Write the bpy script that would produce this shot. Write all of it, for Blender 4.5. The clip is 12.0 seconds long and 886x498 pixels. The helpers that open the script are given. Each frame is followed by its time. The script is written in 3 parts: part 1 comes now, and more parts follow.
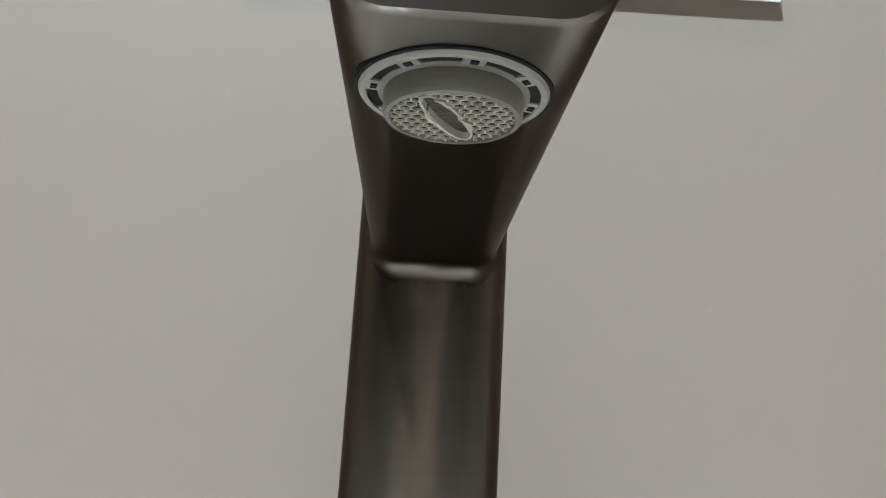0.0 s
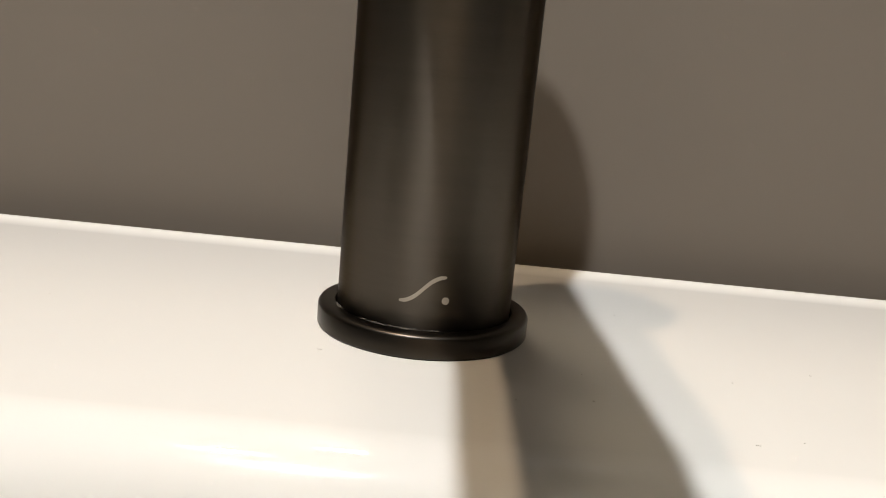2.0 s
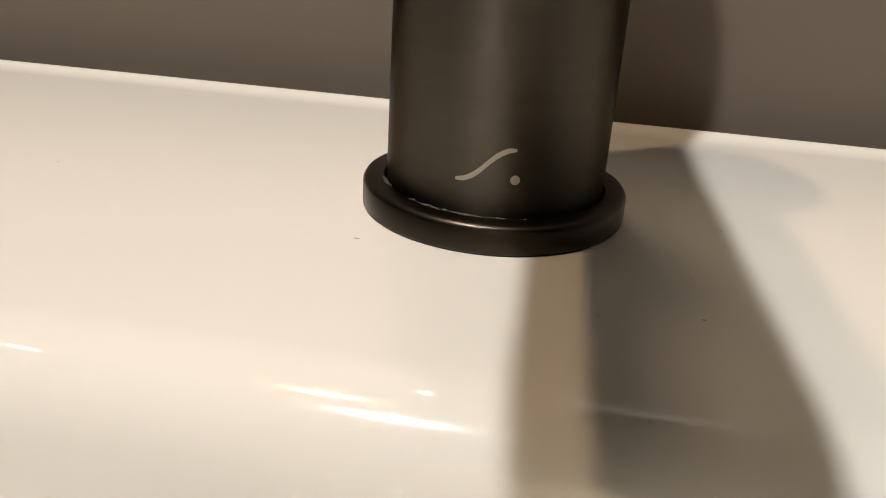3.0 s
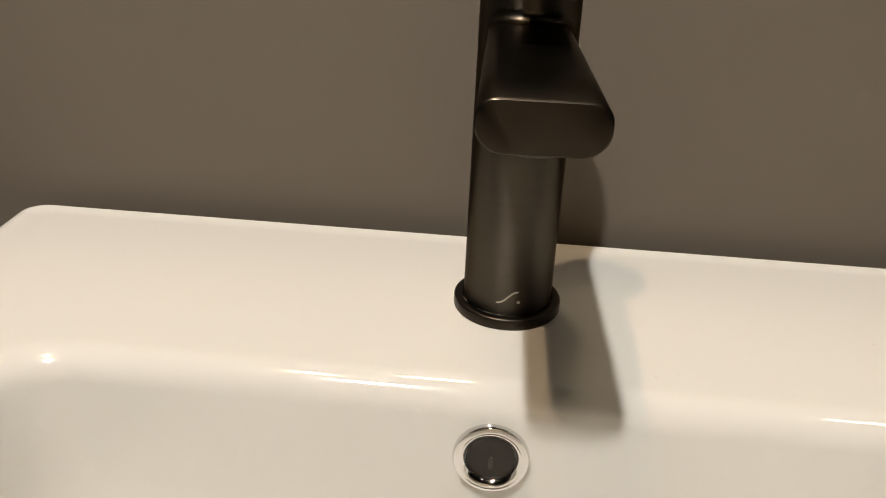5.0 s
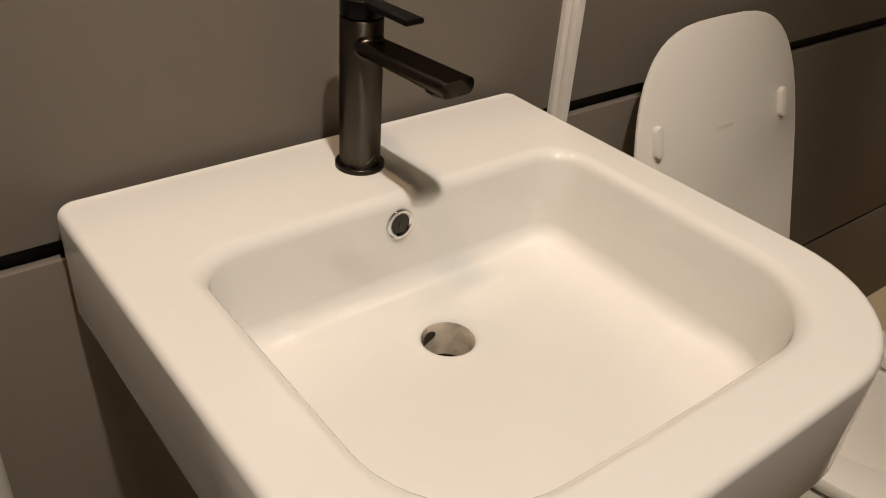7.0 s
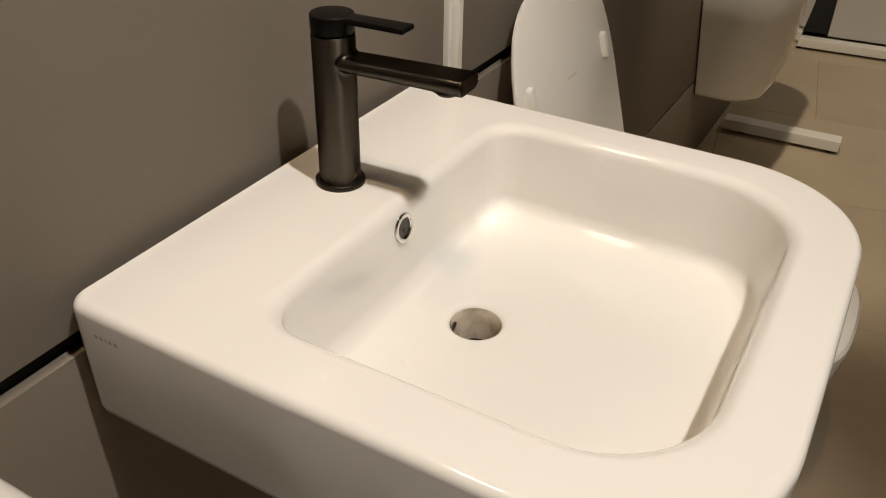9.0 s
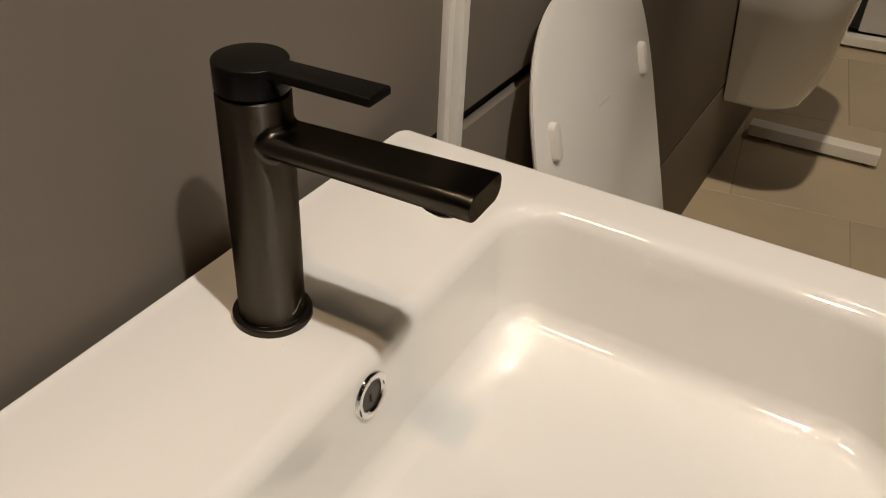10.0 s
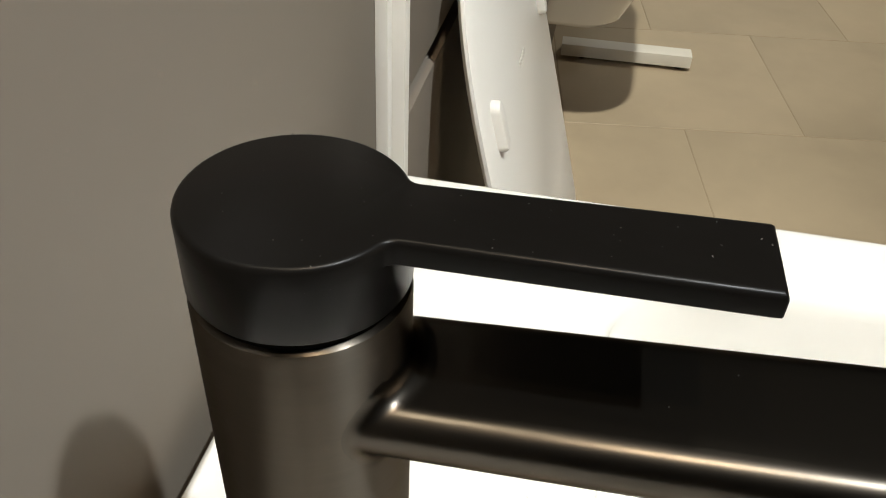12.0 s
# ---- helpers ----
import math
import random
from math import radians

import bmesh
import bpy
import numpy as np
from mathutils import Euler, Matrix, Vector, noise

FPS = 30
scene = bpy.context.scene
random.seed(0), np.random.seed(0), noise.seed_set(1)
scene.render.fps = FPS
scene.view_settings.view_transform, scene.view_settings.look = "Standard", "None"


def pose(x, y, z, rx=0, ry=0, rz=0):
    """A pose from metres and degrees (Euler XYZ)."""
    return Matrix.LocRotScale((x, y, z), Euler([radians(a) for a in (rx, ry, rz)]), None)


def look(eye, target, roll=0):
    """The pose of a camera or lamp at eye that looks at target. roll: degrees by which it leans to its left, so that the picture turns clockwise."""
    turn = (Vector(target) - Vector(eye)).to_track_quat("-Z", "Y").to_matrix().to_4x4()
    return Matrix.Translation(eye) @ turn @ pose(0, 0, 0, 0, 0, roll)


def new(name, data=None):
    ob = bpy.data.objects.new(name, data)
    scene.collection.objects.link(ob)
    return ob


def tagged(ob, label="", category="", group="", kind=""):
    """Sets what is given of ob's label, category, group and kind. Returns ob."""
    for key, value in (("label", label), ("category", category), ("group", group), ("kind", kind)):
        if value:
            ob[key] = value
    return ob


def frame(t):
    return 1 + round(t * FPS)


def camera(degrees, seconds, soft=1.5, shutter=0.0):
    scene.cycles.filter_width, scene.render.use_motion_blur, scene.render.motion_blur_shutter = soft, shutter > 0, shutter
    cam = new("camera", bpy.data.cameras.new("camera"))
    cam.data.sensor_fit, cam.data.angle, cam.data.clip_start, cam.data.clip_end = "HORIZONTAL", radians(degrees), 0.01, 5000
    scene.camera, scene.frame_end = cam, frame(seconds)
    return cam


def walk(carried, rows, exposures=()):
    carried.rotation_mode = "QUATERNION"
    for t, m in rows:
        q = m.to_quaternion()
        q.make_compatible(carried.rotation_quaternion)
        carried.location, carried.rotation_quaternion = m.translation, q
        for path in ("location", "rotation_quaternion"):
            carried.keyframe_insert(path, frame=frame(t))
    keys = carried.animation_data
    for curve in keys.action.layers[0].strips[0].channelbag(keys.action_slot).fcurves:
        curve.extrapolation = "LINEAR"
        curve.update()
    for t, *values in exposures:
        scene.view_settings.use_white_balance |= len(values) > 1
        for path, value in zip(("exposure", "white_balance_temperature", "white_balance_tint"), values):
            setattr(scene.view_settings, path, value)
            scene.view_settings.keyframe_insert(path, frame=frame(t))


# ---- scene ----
cam = camera(55.5, 12.0, soft=1.0)
PATH = [
    (0.0, pose(0.0017, -0.2103, 0.8882, 104.15, -3.20, -1.07)),
    (0.5, pose(0.0001, -0.2133, 0.8855, 104.13, -4.50, -2.05)),
    (1.0, pose(-0.0013, -0.2180, 0.8808, 98.83, -4.78, -1.61)),
    (1.5, pose(0.0015, -0.2015, 0.8808, 89.19, -5.07, -1.35)),
    (2.0, pose(0.0042, -0.1788, 0.8776, 77.32, -5.38, 1.57)),
    (2.5, pose(0.0090, -0.1529, 0.8701, 70.66, -3.76, 8.00)),
    (3.0, pose(0.0113, -0.1412, 0.8733, 66.02, -3.49, 9.46)),
    (3.5, pose(0.0226, -0.1323, 0.8839, 65.45, -1.63, 12.34)),
    (3.7, pose(0.0256, -0.1338, 0.8863, 65.74, -0.79, 13.47)),
    (5.3, pose(-0.0296, -0.3828, 1.0457, 63.13, -2.96, -0.87)),
    (5.5, pose(-0.0673, -0.4215, 1.0744, 62.81, -3.09, -6.95)),
    (6.0, pose(-0.1628, -0.5272, 1.1412, 61.66, -4.21, -18.90)),
    (6.5, pose(-0.2761, -0.5667, 1.1691, 58.29, -4.24, -30.42)),
    (7.0, pose(-0.3885, -0.5915, 1.1870, 57.07, -3.83, -37.65)),
    (7.2, pose(-0.4394, -0.5927, 1.1915, 57.03, -3.91, -41.10)),
    (8.8, pose(-0.5956, -0.4493, 1.2053, 57.00, -0.77, -60.35)),
    (9.0, pose(-0.5562, -0.4198, 1.1987, 56.76, -1.13, -60.20)),
    (9.5, pose(-0.4498, -0.3544, 1.1810, 55.54, -1.23, -60.47)),
    (10.0, pose(-0.2896, -0.2652, 1.1388, 54.96, -2.61, -60.06)),
    (10.5, pose(-0.1555, -0.1485, 1.0833, 50.64, -3.13, -61.04)),
    (11.0, pose(-0.1055, -0.0886, 1.0586, 49.66, -2.67, -67.51)),
    (11.5, pose(-0.1183, -0.0678, 1.0560, 50.45, -1.88, -74.00)),
    (12.0, pose(-0.1028, -0.0415, 1.0546, 51.65, -2.21, -78.61)),
]
EXPOSURES = [
    (0.0, 1.67, 5060, 3), (0.5, 1.77, 5100, 3), (1.0, 2.26, 5020, 4), (1.5, 1.63, 5400, 1), (2.0, 0.38, 6100, 10), (2.5, 0.15, 6380, 12.5), (3.0, 0.13, 6600, 11.5), (3.5, 0.06, 6580, 9.5),
    (5.5, 0.03, 6650, 10.5), (6.0, 0.02, 6700, 11.5), (6.5, -0.07, 6950, 13.5), (7.0, -0.18, 7080, 14.5), (9.0, -0.01, 6720, 12.5), (9.5, -0.16, 6850, 13), (10.0, -0.23, 6850, 13),
    (10.5, -0.29, 6680, 11.5), (11.0, 0.25, 6200, 8.5), (11.5, 0.60, 6120, 9.5), (12.0, 0.74, 5840, 4.5),
]
walk(cam, PATH, EXPOSURES)

DECK = 0.82          # height of the basin's deck above the floor
WALL = 0.075         # face of the wall panels behind the basin
CEIL = 2.85
TOP = 1.24           # height of the display walls

scene.cycles.blur_glossy = 0.06
scene.cycles.sample_clamp_indirect = 0.0
# ---- world and lamps ----
world = bpy.data.worlds.new("room_world")
world.use_nodes = True
world.node_tree.nodes["Background"].inputs[0].default_value = (0.05, 0.045, 0.04, 1)
world.node_tree.nodes["Background"].inputs[1].default_value = 0.2
scene.world = world


def spot(name, eye, target, watts, colour, size=0.025, cone=75):
    data = bpy.data.lights.new(name, "SPOT")
    data.energy, data.color, data.shadow_soft_size = watts, colour, size
    data.spot_size, data.spot_blend = radians(cone), 0.6
    ob = new(name, data)
    ob.matrix_world = look(eye, target)
    return ob


COOL, WARM = (1.0, 0.96, 0.90), (1.0, 0.72, 0.45)
spot("ceiling_spot", (-0.318, -0.915, 2.66), (0.0, -0.12, 0.85), 110, COOL, 0.028, 46)
spot("ceiling_spot", (-0.462, -0.330, 2.66), (0.0, -0.15, 0.82), 33, WARM, 0.022, 56)
spot("ceiling_spot", (-0.145, 0.270, 2.66), (0.0, -0.10, 0.82), 16, (1.0, 0.80, 0.55), 0.10, 60)
spot("ceiling_spot", (3.0, -1.08, 2.60), (3.0, -0.55, 0.2), 38, (1.0, 0.87, 0.68), 0.04, 50)
spot("ceiling_spot", (0.95, -0.15, 2.60), (2.40, -0.38, 0.0), 160, (1.0, 0.87, 0.68), 0.03, 54)
# unseen spot, added for bounced fill on the left
spot("ceiling_spot", (-1.9, -1.3, 2.60), (-1.7, -0.6, 0.2), 12, COOL, 0.04, 50)
# unseen spot, added so the south wall shows bright in the faucet's metal
spot("ceiling_spot", (0.5, -2.7, 2.60), (0.4, -4.0, 1.4), 260, (1.0, 0.78, 0.55), 0.05, 95)
# two unseen fill lamps, added to brighten the toilet lid and the basin's left side
spot("fill_lamp", (0.95, -0.42, 2.70), (0.84, -0.12, 0.4), 12, (1.0, 0.88, 0.72), 0.10, 52)
spot("fill_lamp", (-1.30, -0.30, 2.70), (-0.55, -0.25, 0.3), 7.5, COOL, 0.08, 36)


# ---- materials ----
def material(name, colour, rough=0.5, metal=0.0, var=0.06, scale=8.0, bump=0.0, bump_scale=200.0,
             coat=0.0, coat_rough=0.03, rough_var=0.0, stretch=(1, 1, 1), stain=0.0, stain_scale=1.5, island=False, spec=0.5):
    m = bpy.data.materials.new(name)
    m.use_nodes = True
    nt = m.node_tree
    b = nt.nodes["Principled BSDF"]
    b.inputs["Roughness"].default_value = rough
    b.inputs["Metallic"].default_value = metal
    b.inputs["Coat Weight"].default_value = coat
    b.inputs["Coat Roughness"].default_value = coat_rough
    b.inputs["Specular IOR Level"].default_value = spec
    tc = nt.nodes.new("ShaderNodeTexCoord")
    mp = nt.nodes.new("ShaderNodeMapping")
    mp.inputs["Scale"].default_value = stretch
    nt.links.new(tc.outputs["Object"], mp.inputs["Vector"])

    def tex(sc, detail=5):
        n = nt.nodes.new("ShaderNodeTexNoise")
        n.inputs["Scale"].default_value, n.inputs["Detail"].default_value = sc, detail
        nt.links.new(mp.outputs["Vector"], n.inputs["Vector"])
        return n

    def mix(fac, a, c):
        n = nt.nodes.new("ShaderNodeMix")
        n.data_type = "RGBA"
        nt.links.new(fac, n.inputs[0])
        for socket, v in ((n.inputs[6], a), (n.inputs[7], c)):
            if isinstance(v, tuple):
                socket.default_value = (*v, 1)
            else:
                nt.links.new(v, socket)
        return n.outputs[2]

    dark = tuple(c * (1 - var) for c in colour)
    light = tuple(min(1, c * (1 + var)) for c in colour)
    out = mix(tex(scale).outputs["Fac"], dark, light)
    if stain:
        ramp = nt.nodes.new("ShaderNodeValToRGB")
        ramp.color_ramp.elements[0].position, ramp.color_ramp.elements[1].position = 0.42, 0.68
        nt.links.new(tex(stain_scale, 8).outputs["Fac"], ramp.inputs[0])
        out = mix(ramp.outputs[0], out, tuple(c * (1 - stain) for c in colour))
    if island:
        oi = nt.nodes.new("ShaderNodeObjectInfo")
        mr = nt.nodes.new("ShaderNodeMapRange")
        mr.inputs[3].default_value, mr.inputs[4].default_value = 0.9, 1.08
        nt.links.new(oi.outputs["Random"], mr.inputs[0])
        mul = nt.nodes.new("ShaderNodeVectorMath")
        mul.operation = "SCALE"
        nt.links.new(out, mul.inputs[0])
        nt.links.new(mr.outputs[0], mul.inputs["Scale"])
        out = mul.outputs[0]
    nt.links.new(out, b.inputs["Base Color"])
    if rough_var:
        mr = nt.nodes.new("ShaderNodeMapRange")
        mr.inputs[3].default_value, mr.inputs[4].default_value = rough - rough_var, rough + rough_var
        nt.links.new(tex(scale * 3).outputs["Fac"], mr.inputs[0])
        nt.links.new(mr.outputs[0], b.inputs["Roughness"])
    if bump:
        bp = nt.nodes.new("ShaderNodeBump")
        bp.inputs["Strength"].default_value, bp.inputs["Distance"].default_value = bump, 0.0005
        nt.links.new(tex(bump_scale, 3).outputs["Fac"], bp.inputs["Height"])
        nt.links.new(bp.outputs["Normal"], b.inputs["Normal"])
    return m


PORCELAIN = material("glazed_porcelain", (0.775, 0.766, 0.73), 0.045, 0, 0.012, 5, 0.04, 60, spec=0.7, coat=0.4, coat_rough=0.13)
THROAT = material("stained_porcelain", (0.70, 0.62, 0.50), 0.12, 0, 0.05, 60, 0.05, 60, stain=0.45, stain_scale=50, spec=0.6)
SEAT_PLASTIC = material("white_seat_plastic", (0.78, 0.76, 0.71), 0.28, 0, 0.015, 6, 0.05, 300)
GUNMETAL = material("brushed_gunmetal", (0.094, 0.082, 0.067), 0.36, 1.0, 0.10, 40, 0.06, 260, stretch=(1, 1, 14), rough_var=0.05)
SPOUTMETAL = material("brushed_gunmetal_spout", (0.072, 0.064, 0.054), 0.29, 1.0, 0.03, 60, 0.0, 260, stretch=(1, 0.3, 1))
BLACKMETAL = material("satin_black_metal", (0.005, 0.0045, 0.004), 0.32, 0.0, 0.10, 60, 0.0, 900, rough_var=0.03, spec=0.10)
for M in (GUNMETAL, SPOUTMETAL):
    M.node_tree.nodes["Principled BSDF"].inputs["Specular Tint"].default_value = (0.42, 0.40, 0.38, 1)
GB = GUNMETAL.node_tree.nodes["Principled BSDF"]
GB.inputs["Anisotropic"].default_value = 0.88
GB.inputs["Anisotropic Rotation"].default_value = 0.25
TN = GUNMETAL.node_tree.nodes.new("ShaderNodeTangent")
TN.direction_type, TN.axis = "RADIAL", "Z"
GUNMETAL.node_tree.links.new(TN.outputs[0], GB.inputs["Tangent"])
RINGMETAL = material("dark_gunmetal_ring", (0.056, 0.049, 0.041), 0.33, 1.0, 0.10, 60, 0.0, 260, rough_var=0.03)
CHROME = material("chrome", (0.75, 0.75, 0.75), 0.06, 1.0, 0.02, 20)
# near-black colour that paints the shade in holes and gaps
HOLESHADE = material("hole_shade", (0.006, 0.0055, 0.005), 0.8, 0, 0.2, 30, spec=0.1)
# very dark colour standing in for the shade inside uncut openings
OPENSHADE = material("opening_shade", (0.016, 0.013, 0.010), 0.35, 0, 0.3, 200, 0.3, 900)
DRAINDARK = material("dark_brown_drain", (0.055, 0.045, 0.034), 0.6, 0, 0.3, 60)
GREYPLASTIC = material("grey_aerator_plastic", (0.112, 0.105, 0.09), 0.5, 0, 0.08, 300, 0.1, 2000)
# same plastic as the cream rims, with the cells' inner shade in the colour
CELLSHADE = material("cell_walls_in_shade", (0.035, 0.028, 0.019), 0.6, 0, 0.3, 300)
# the grey aerator plastic again, the spout's shadow darkened into its colour
SHADEPLASTIC = material("shaded_aerator_plastic", (0.062, 0.056, 0.044), 0.5, 0, 0.08, 300, 0.1, 2000)
MESHPLASTIC = material("cream_aerator_plastic", (0.20, 0.185, 0.15), 0.45, 0, 0.08, 300, 0.1, 2000)
LOGOPAINT = material("pale_engraving", (0.42, 0.38, 0.32), 0.4, 0.6, 0.05, 200)
PANEL = material("greige_wall_panel", (0.194, 0.167, 0.136), 0.60, 0, 0.05, 3, 0.05, 60, stain=0.06, rough_var=0.06, island=False, spec=0.15)
BLACKGAP = material("black_backing", (0.012, 0.012, 0.011), 0.8, 0, 0.1, 10)
WHITEPAINT = material("white_painted_metal", (0.74, 0.72, 0.67), 0.38, 0, 0.03, 8, 0.05, 200, stain=0.05)
FARWHITE = material("off_white_panel", (0.52, 0.50, 0.47), 0.5, 0, 0.03, 4)
TILE = material("beige_floor_tile", (0.44, 0.365, 0.26), 0.45, 0, 0.10, 5, 0.08, 80, stain=0.14, stain_scale=3, rough_var=0.08, island=True)
GROUT = material("dark_grout", (0.33, 0.27, 0.19), 0.85, 0, 0.15, 60)
ROOMWALL = material("plain_room_wall", (0.28, 0.255, 0.225), 0.7, 0, 0.04, 2)
CEILING = material("dark_ceiling", (0.04, 0.038, 0.036), 0.8, 0, 0.05, 2)
PAPER = material("white_label_card", (0.66, 0.65, 0.63), 0.5, 0, 0.02, 20)
PRINT = material("grey_print", (0.36, 0.345, 0.32), 0.3, 0, 0.03, 30)
PALEPRINT = material("pale_grey_print", (0.68, 0.66, 0.615), 0.35, 0, 0.03, 30)
SPECK = material("pale_dust", (0.07, 0.067, 0.06), 0.9, 0, 0.1, 30)
FAINT = material("faint_grey_print", (0.52, 0.50, 0.47), 0.3, 0, 0.03, 30)


# ---- building helpers ----
def mesh_from(bm, name, mat, angle=35):
    bmesh.ops.recalc_face_normals(bm, faces=bm.faces)
    me = bpy.data.meshes.new(name)
    bm.to_mesh(me)
    bm.free()
    for p in me.polygons:
        p.use_smooth = True
    me.set_sharp_from_angle(angle=radians(angle))
    me.materials.append(mat)
    return me


def part(name, bm, mat, parent, label="", angle=35, at=(0, 0, 0)):
    ob = new(name, mesh_from(bm, name, mat, angle))
    ob.parent = parent
    ob.location = at
    if label:
        tagged(ob, label)
    return ob


def thing(name, at, label, category, group="", kind="", turn=0.0):
    ob = new(name)
    ob.empty_display_size = 0.05
    ob.matrix_world = pose(*at, 0, 0, turn)
    return tagged(ob, label, category, group, kind)


def loft(loops, cap_start=True, cap_end=True, closed=True, bm=None):
    """A skin over loops of equal length, each a list of (x, y, z)."""
    bm = bm or bmesh.new()
    rings = [[bm.verts.new(p) for p in lp] for lp in loops]
    n = len(rings[0])
    for a, b in zip(rings, rings[1:]):
        for i in range(n if closed else n - 1):
            j = (i + 1) % n
            bm.faces.new((a[i], a[j], b[j], b[i]))
    if cap_start:
        bm.faces.new(rings[0][::-1])
    if cap_end:
        bm.faces.new(rings[-1])
    return bm


def circle(r, z, n=48, cx=0.0, cy=0.0, start=0.0):
    return [(cx + r * math.cos(start + 2 * math.pi * i / n), cy + r * math.sin(start + 2 * math.pi * i / n), z) for i in range(n)]


def rounded(x0, x1, y0, y1, rb, rf, na=10, ns=8, bow=0.0):
    """A rectangle with corner radii rb at the back (y1) and rf at the front (y0), from the back right corner, counter-clockwise."""
    pts = []
    corners = ((x1 - rb, y1 - rb, rb, 0), (x0 + rb, y1 - rb, rb, 90), (x0 + rf, y0 + rf, rf, 180), (x1 - rf, y0 + rf, rf, 270))
    for k, (cx, cy, r, a0) in enumerate(corners):
        arc = [(cx + r * math.cos(radians(a0 + 90 * i / na)), cy + r * math.sin(radians(a0 + 90 * i / na))) for i in range(na + 1)]
        pts += arc
        c2 = corners[(k + 1) % 4]
        nxt = (c2[0] + c2[2] * math.cos(radians(c2[3])), c2[1] + c2[2] * math.sin(radians(c2[3])))
        for i in range(1, ns):
            f = i / ns
            pts.append((arc[-1][0] * (1 - f) + nxt[0] * f, arc[-1][1] * (1 - f) + nxt[1] * f))
    if bow:
        mid, half = (x0 + x1) / 2, (x1 - x0) / 2
        pts = [(x, y - bow * (1 - ((x - mid) / half) ** 2) * max(0.0, min(1.0, (y1 - y) / (y1 - y0))) ** 2) for x, y in pts]
    return pts


def lift(pts, z):
    return [(x, y, z) for x, y in pts]


def box(x0, x1, y0, y1, z0, z1, bevel=0.001, bm=None, seg=2):
    bm = bm or bmesh.new()
    made = bmesh.ops.create_cube(bm, size=1.0)["verts"]
    for v in made:
        v.co = Vector(((x0 + x1) / 2 + v.co.x * (x1 - x0), (y0 + y1) / 2 + v.co.y * (y1 - y0), (z0 + z1) / 2 + v.co.z * (z1 - z0)))
    if bevel:
        edges = {e for v in made for e in v.link_edges}
        bmesh.ops.bevel(bm, geom=list(edges), offset=bevel, segments=seg, profile=0.7, affect="EDGES")
    return bm


# ---- the room ----
def structure(name, bm, mat, label, category):
    ob = new(name, mesh_from(bm, name, mat))
    return tagged(ob, label, category, kind="structure")


structure("wall_west", box(-4.12, -4.0, -4.0, 2.0, 0, CEIL, 0), ROOMWALL, "plain painted wall closing the showroom", "wall")
structure("wall_east", box(6.0, 6.12, -4.0, 2.0, 0, CEIL, 0), ROOMWALL, "plain painted wall closing the showroom", "wall")
structure("wall_south", box(-4.12, 6.12, -4.12, -4.0, 0, CEIL, 0), ROOMWALL, "plain painted wall closing the showroom", "wall")
structure("wall_far", box(-4.12, 6.12, 2.0, 2.12, 0, CEIL, 0), ROOMWALL, "plain painted wall closing the showroom", "wall")
structure("ceiling", box(-4.12, 6.12, -4.12, 2.12, CEIL, CEIL + 0.1, 0), CEILING, "dark painted showroom ceiling", "ceiling")

# display wall: dark backing with greige panels hung in front, an open black joint between the rows
JOINT_LOW, JOINT_HIGH = DECK - 0.060, DECK - 0.040
LOWER_LOW, LOWER_HIGH = DECK - 0.518, DECK - 0.510


def display_wall(name, x0, x1, at, turn, splits):
    wall = tagged(new(name, mesh_from(box(x0, x1, 0.014, 0.075, 0, TOP, 0), name, BLACKGAP)), "display wall of matt greige panels with open black joints", "wall", kind="structure")
    wall.matrix_world = pose(*at, 0, 0, turn)
    for a, b in zip(splits, splits[1:]):
        for z0, z1 in ((0.0, LOWER_LOW), (LOWER_HIGH, JOINT_LOW), (JOINT_HIGH, TOP)):
            part("panel", box(a + 0.0012, b - 0.0012, 0.0, 0.012, z0, z1, 0.0012), PANEL, wall)
    return wall


display_wall("wall_north", -3.2, 0.331, (0, WALL, 0), 0.0, [-3.2, -1.45, 0.331])
display_wall("wall_north_east", 0.0, 2.08, (0.333, WALL, 0), -0.35, [0.0, 2.07])


def foot_rail(at, turn, length):
    ob = thing("foot_rail", at, "white metal floor rail carrying the display wall, on small glides", "rail", "rails under the display walls", turn=turn)
    bm = box(0.0, 0.055, -length, 0.0, 0.012, 0.046, 0.002)
    part("rail", bm, WHITEPAINT, ob)
    part("flange", box(0.0555, 0.080, -length + 0.01, 0.0, 0.012, 0.020, 0.001), WHITEPAINT, ob)
    for y in (-length + 0.03, -0.06):
        part("glide", loft([circle(0.011, 0.0, 16, 0.03, y), circle(0.013, 0.004, 16, 0.03, y), circle(0.011, 0.0115, 16, 0.03, y)]), BLACKMETAL, ob)
    return ob


foot_rail((2.155, 0.03, 0), 2.0, 0.363)
foot_rail((3.13, 0.02, 0), 6.0, 0.95)

# ---- basin ----
LEFT, RIGHT, BACK, FRONT = -0.2580, 0.2495, 0.067, -0.4385
basin = thing("washbasin", (0, 0, DECK), "white glazed ceramic washbasin with a square bowl on the wall", "washbasin")


def outer(inset, z, rb=0.014, rf=0.125):
    return lift(rounded(LEFT + inset, RIGHT - inset, FRONT + inset, BACK - inset * 0.6, max(rb - inset * 0.5, 0.004), max(rf - inset, 0.02), 12, 10, 0.002), z)


def inner(sx, y0, y1, z, rb, rf):
    return lift(rounded(-sx, sx, y0, y1, rb, rf, 12, 10, 0.002), z)


def lipped(pts, rise):
    """Raises the stretch along the wall by a slight lip."""
    return [(x, y, z + rise * max(0.0, min(1.0, (y - BACK + 0.016) / 0.006))) for x, y, z in pts]


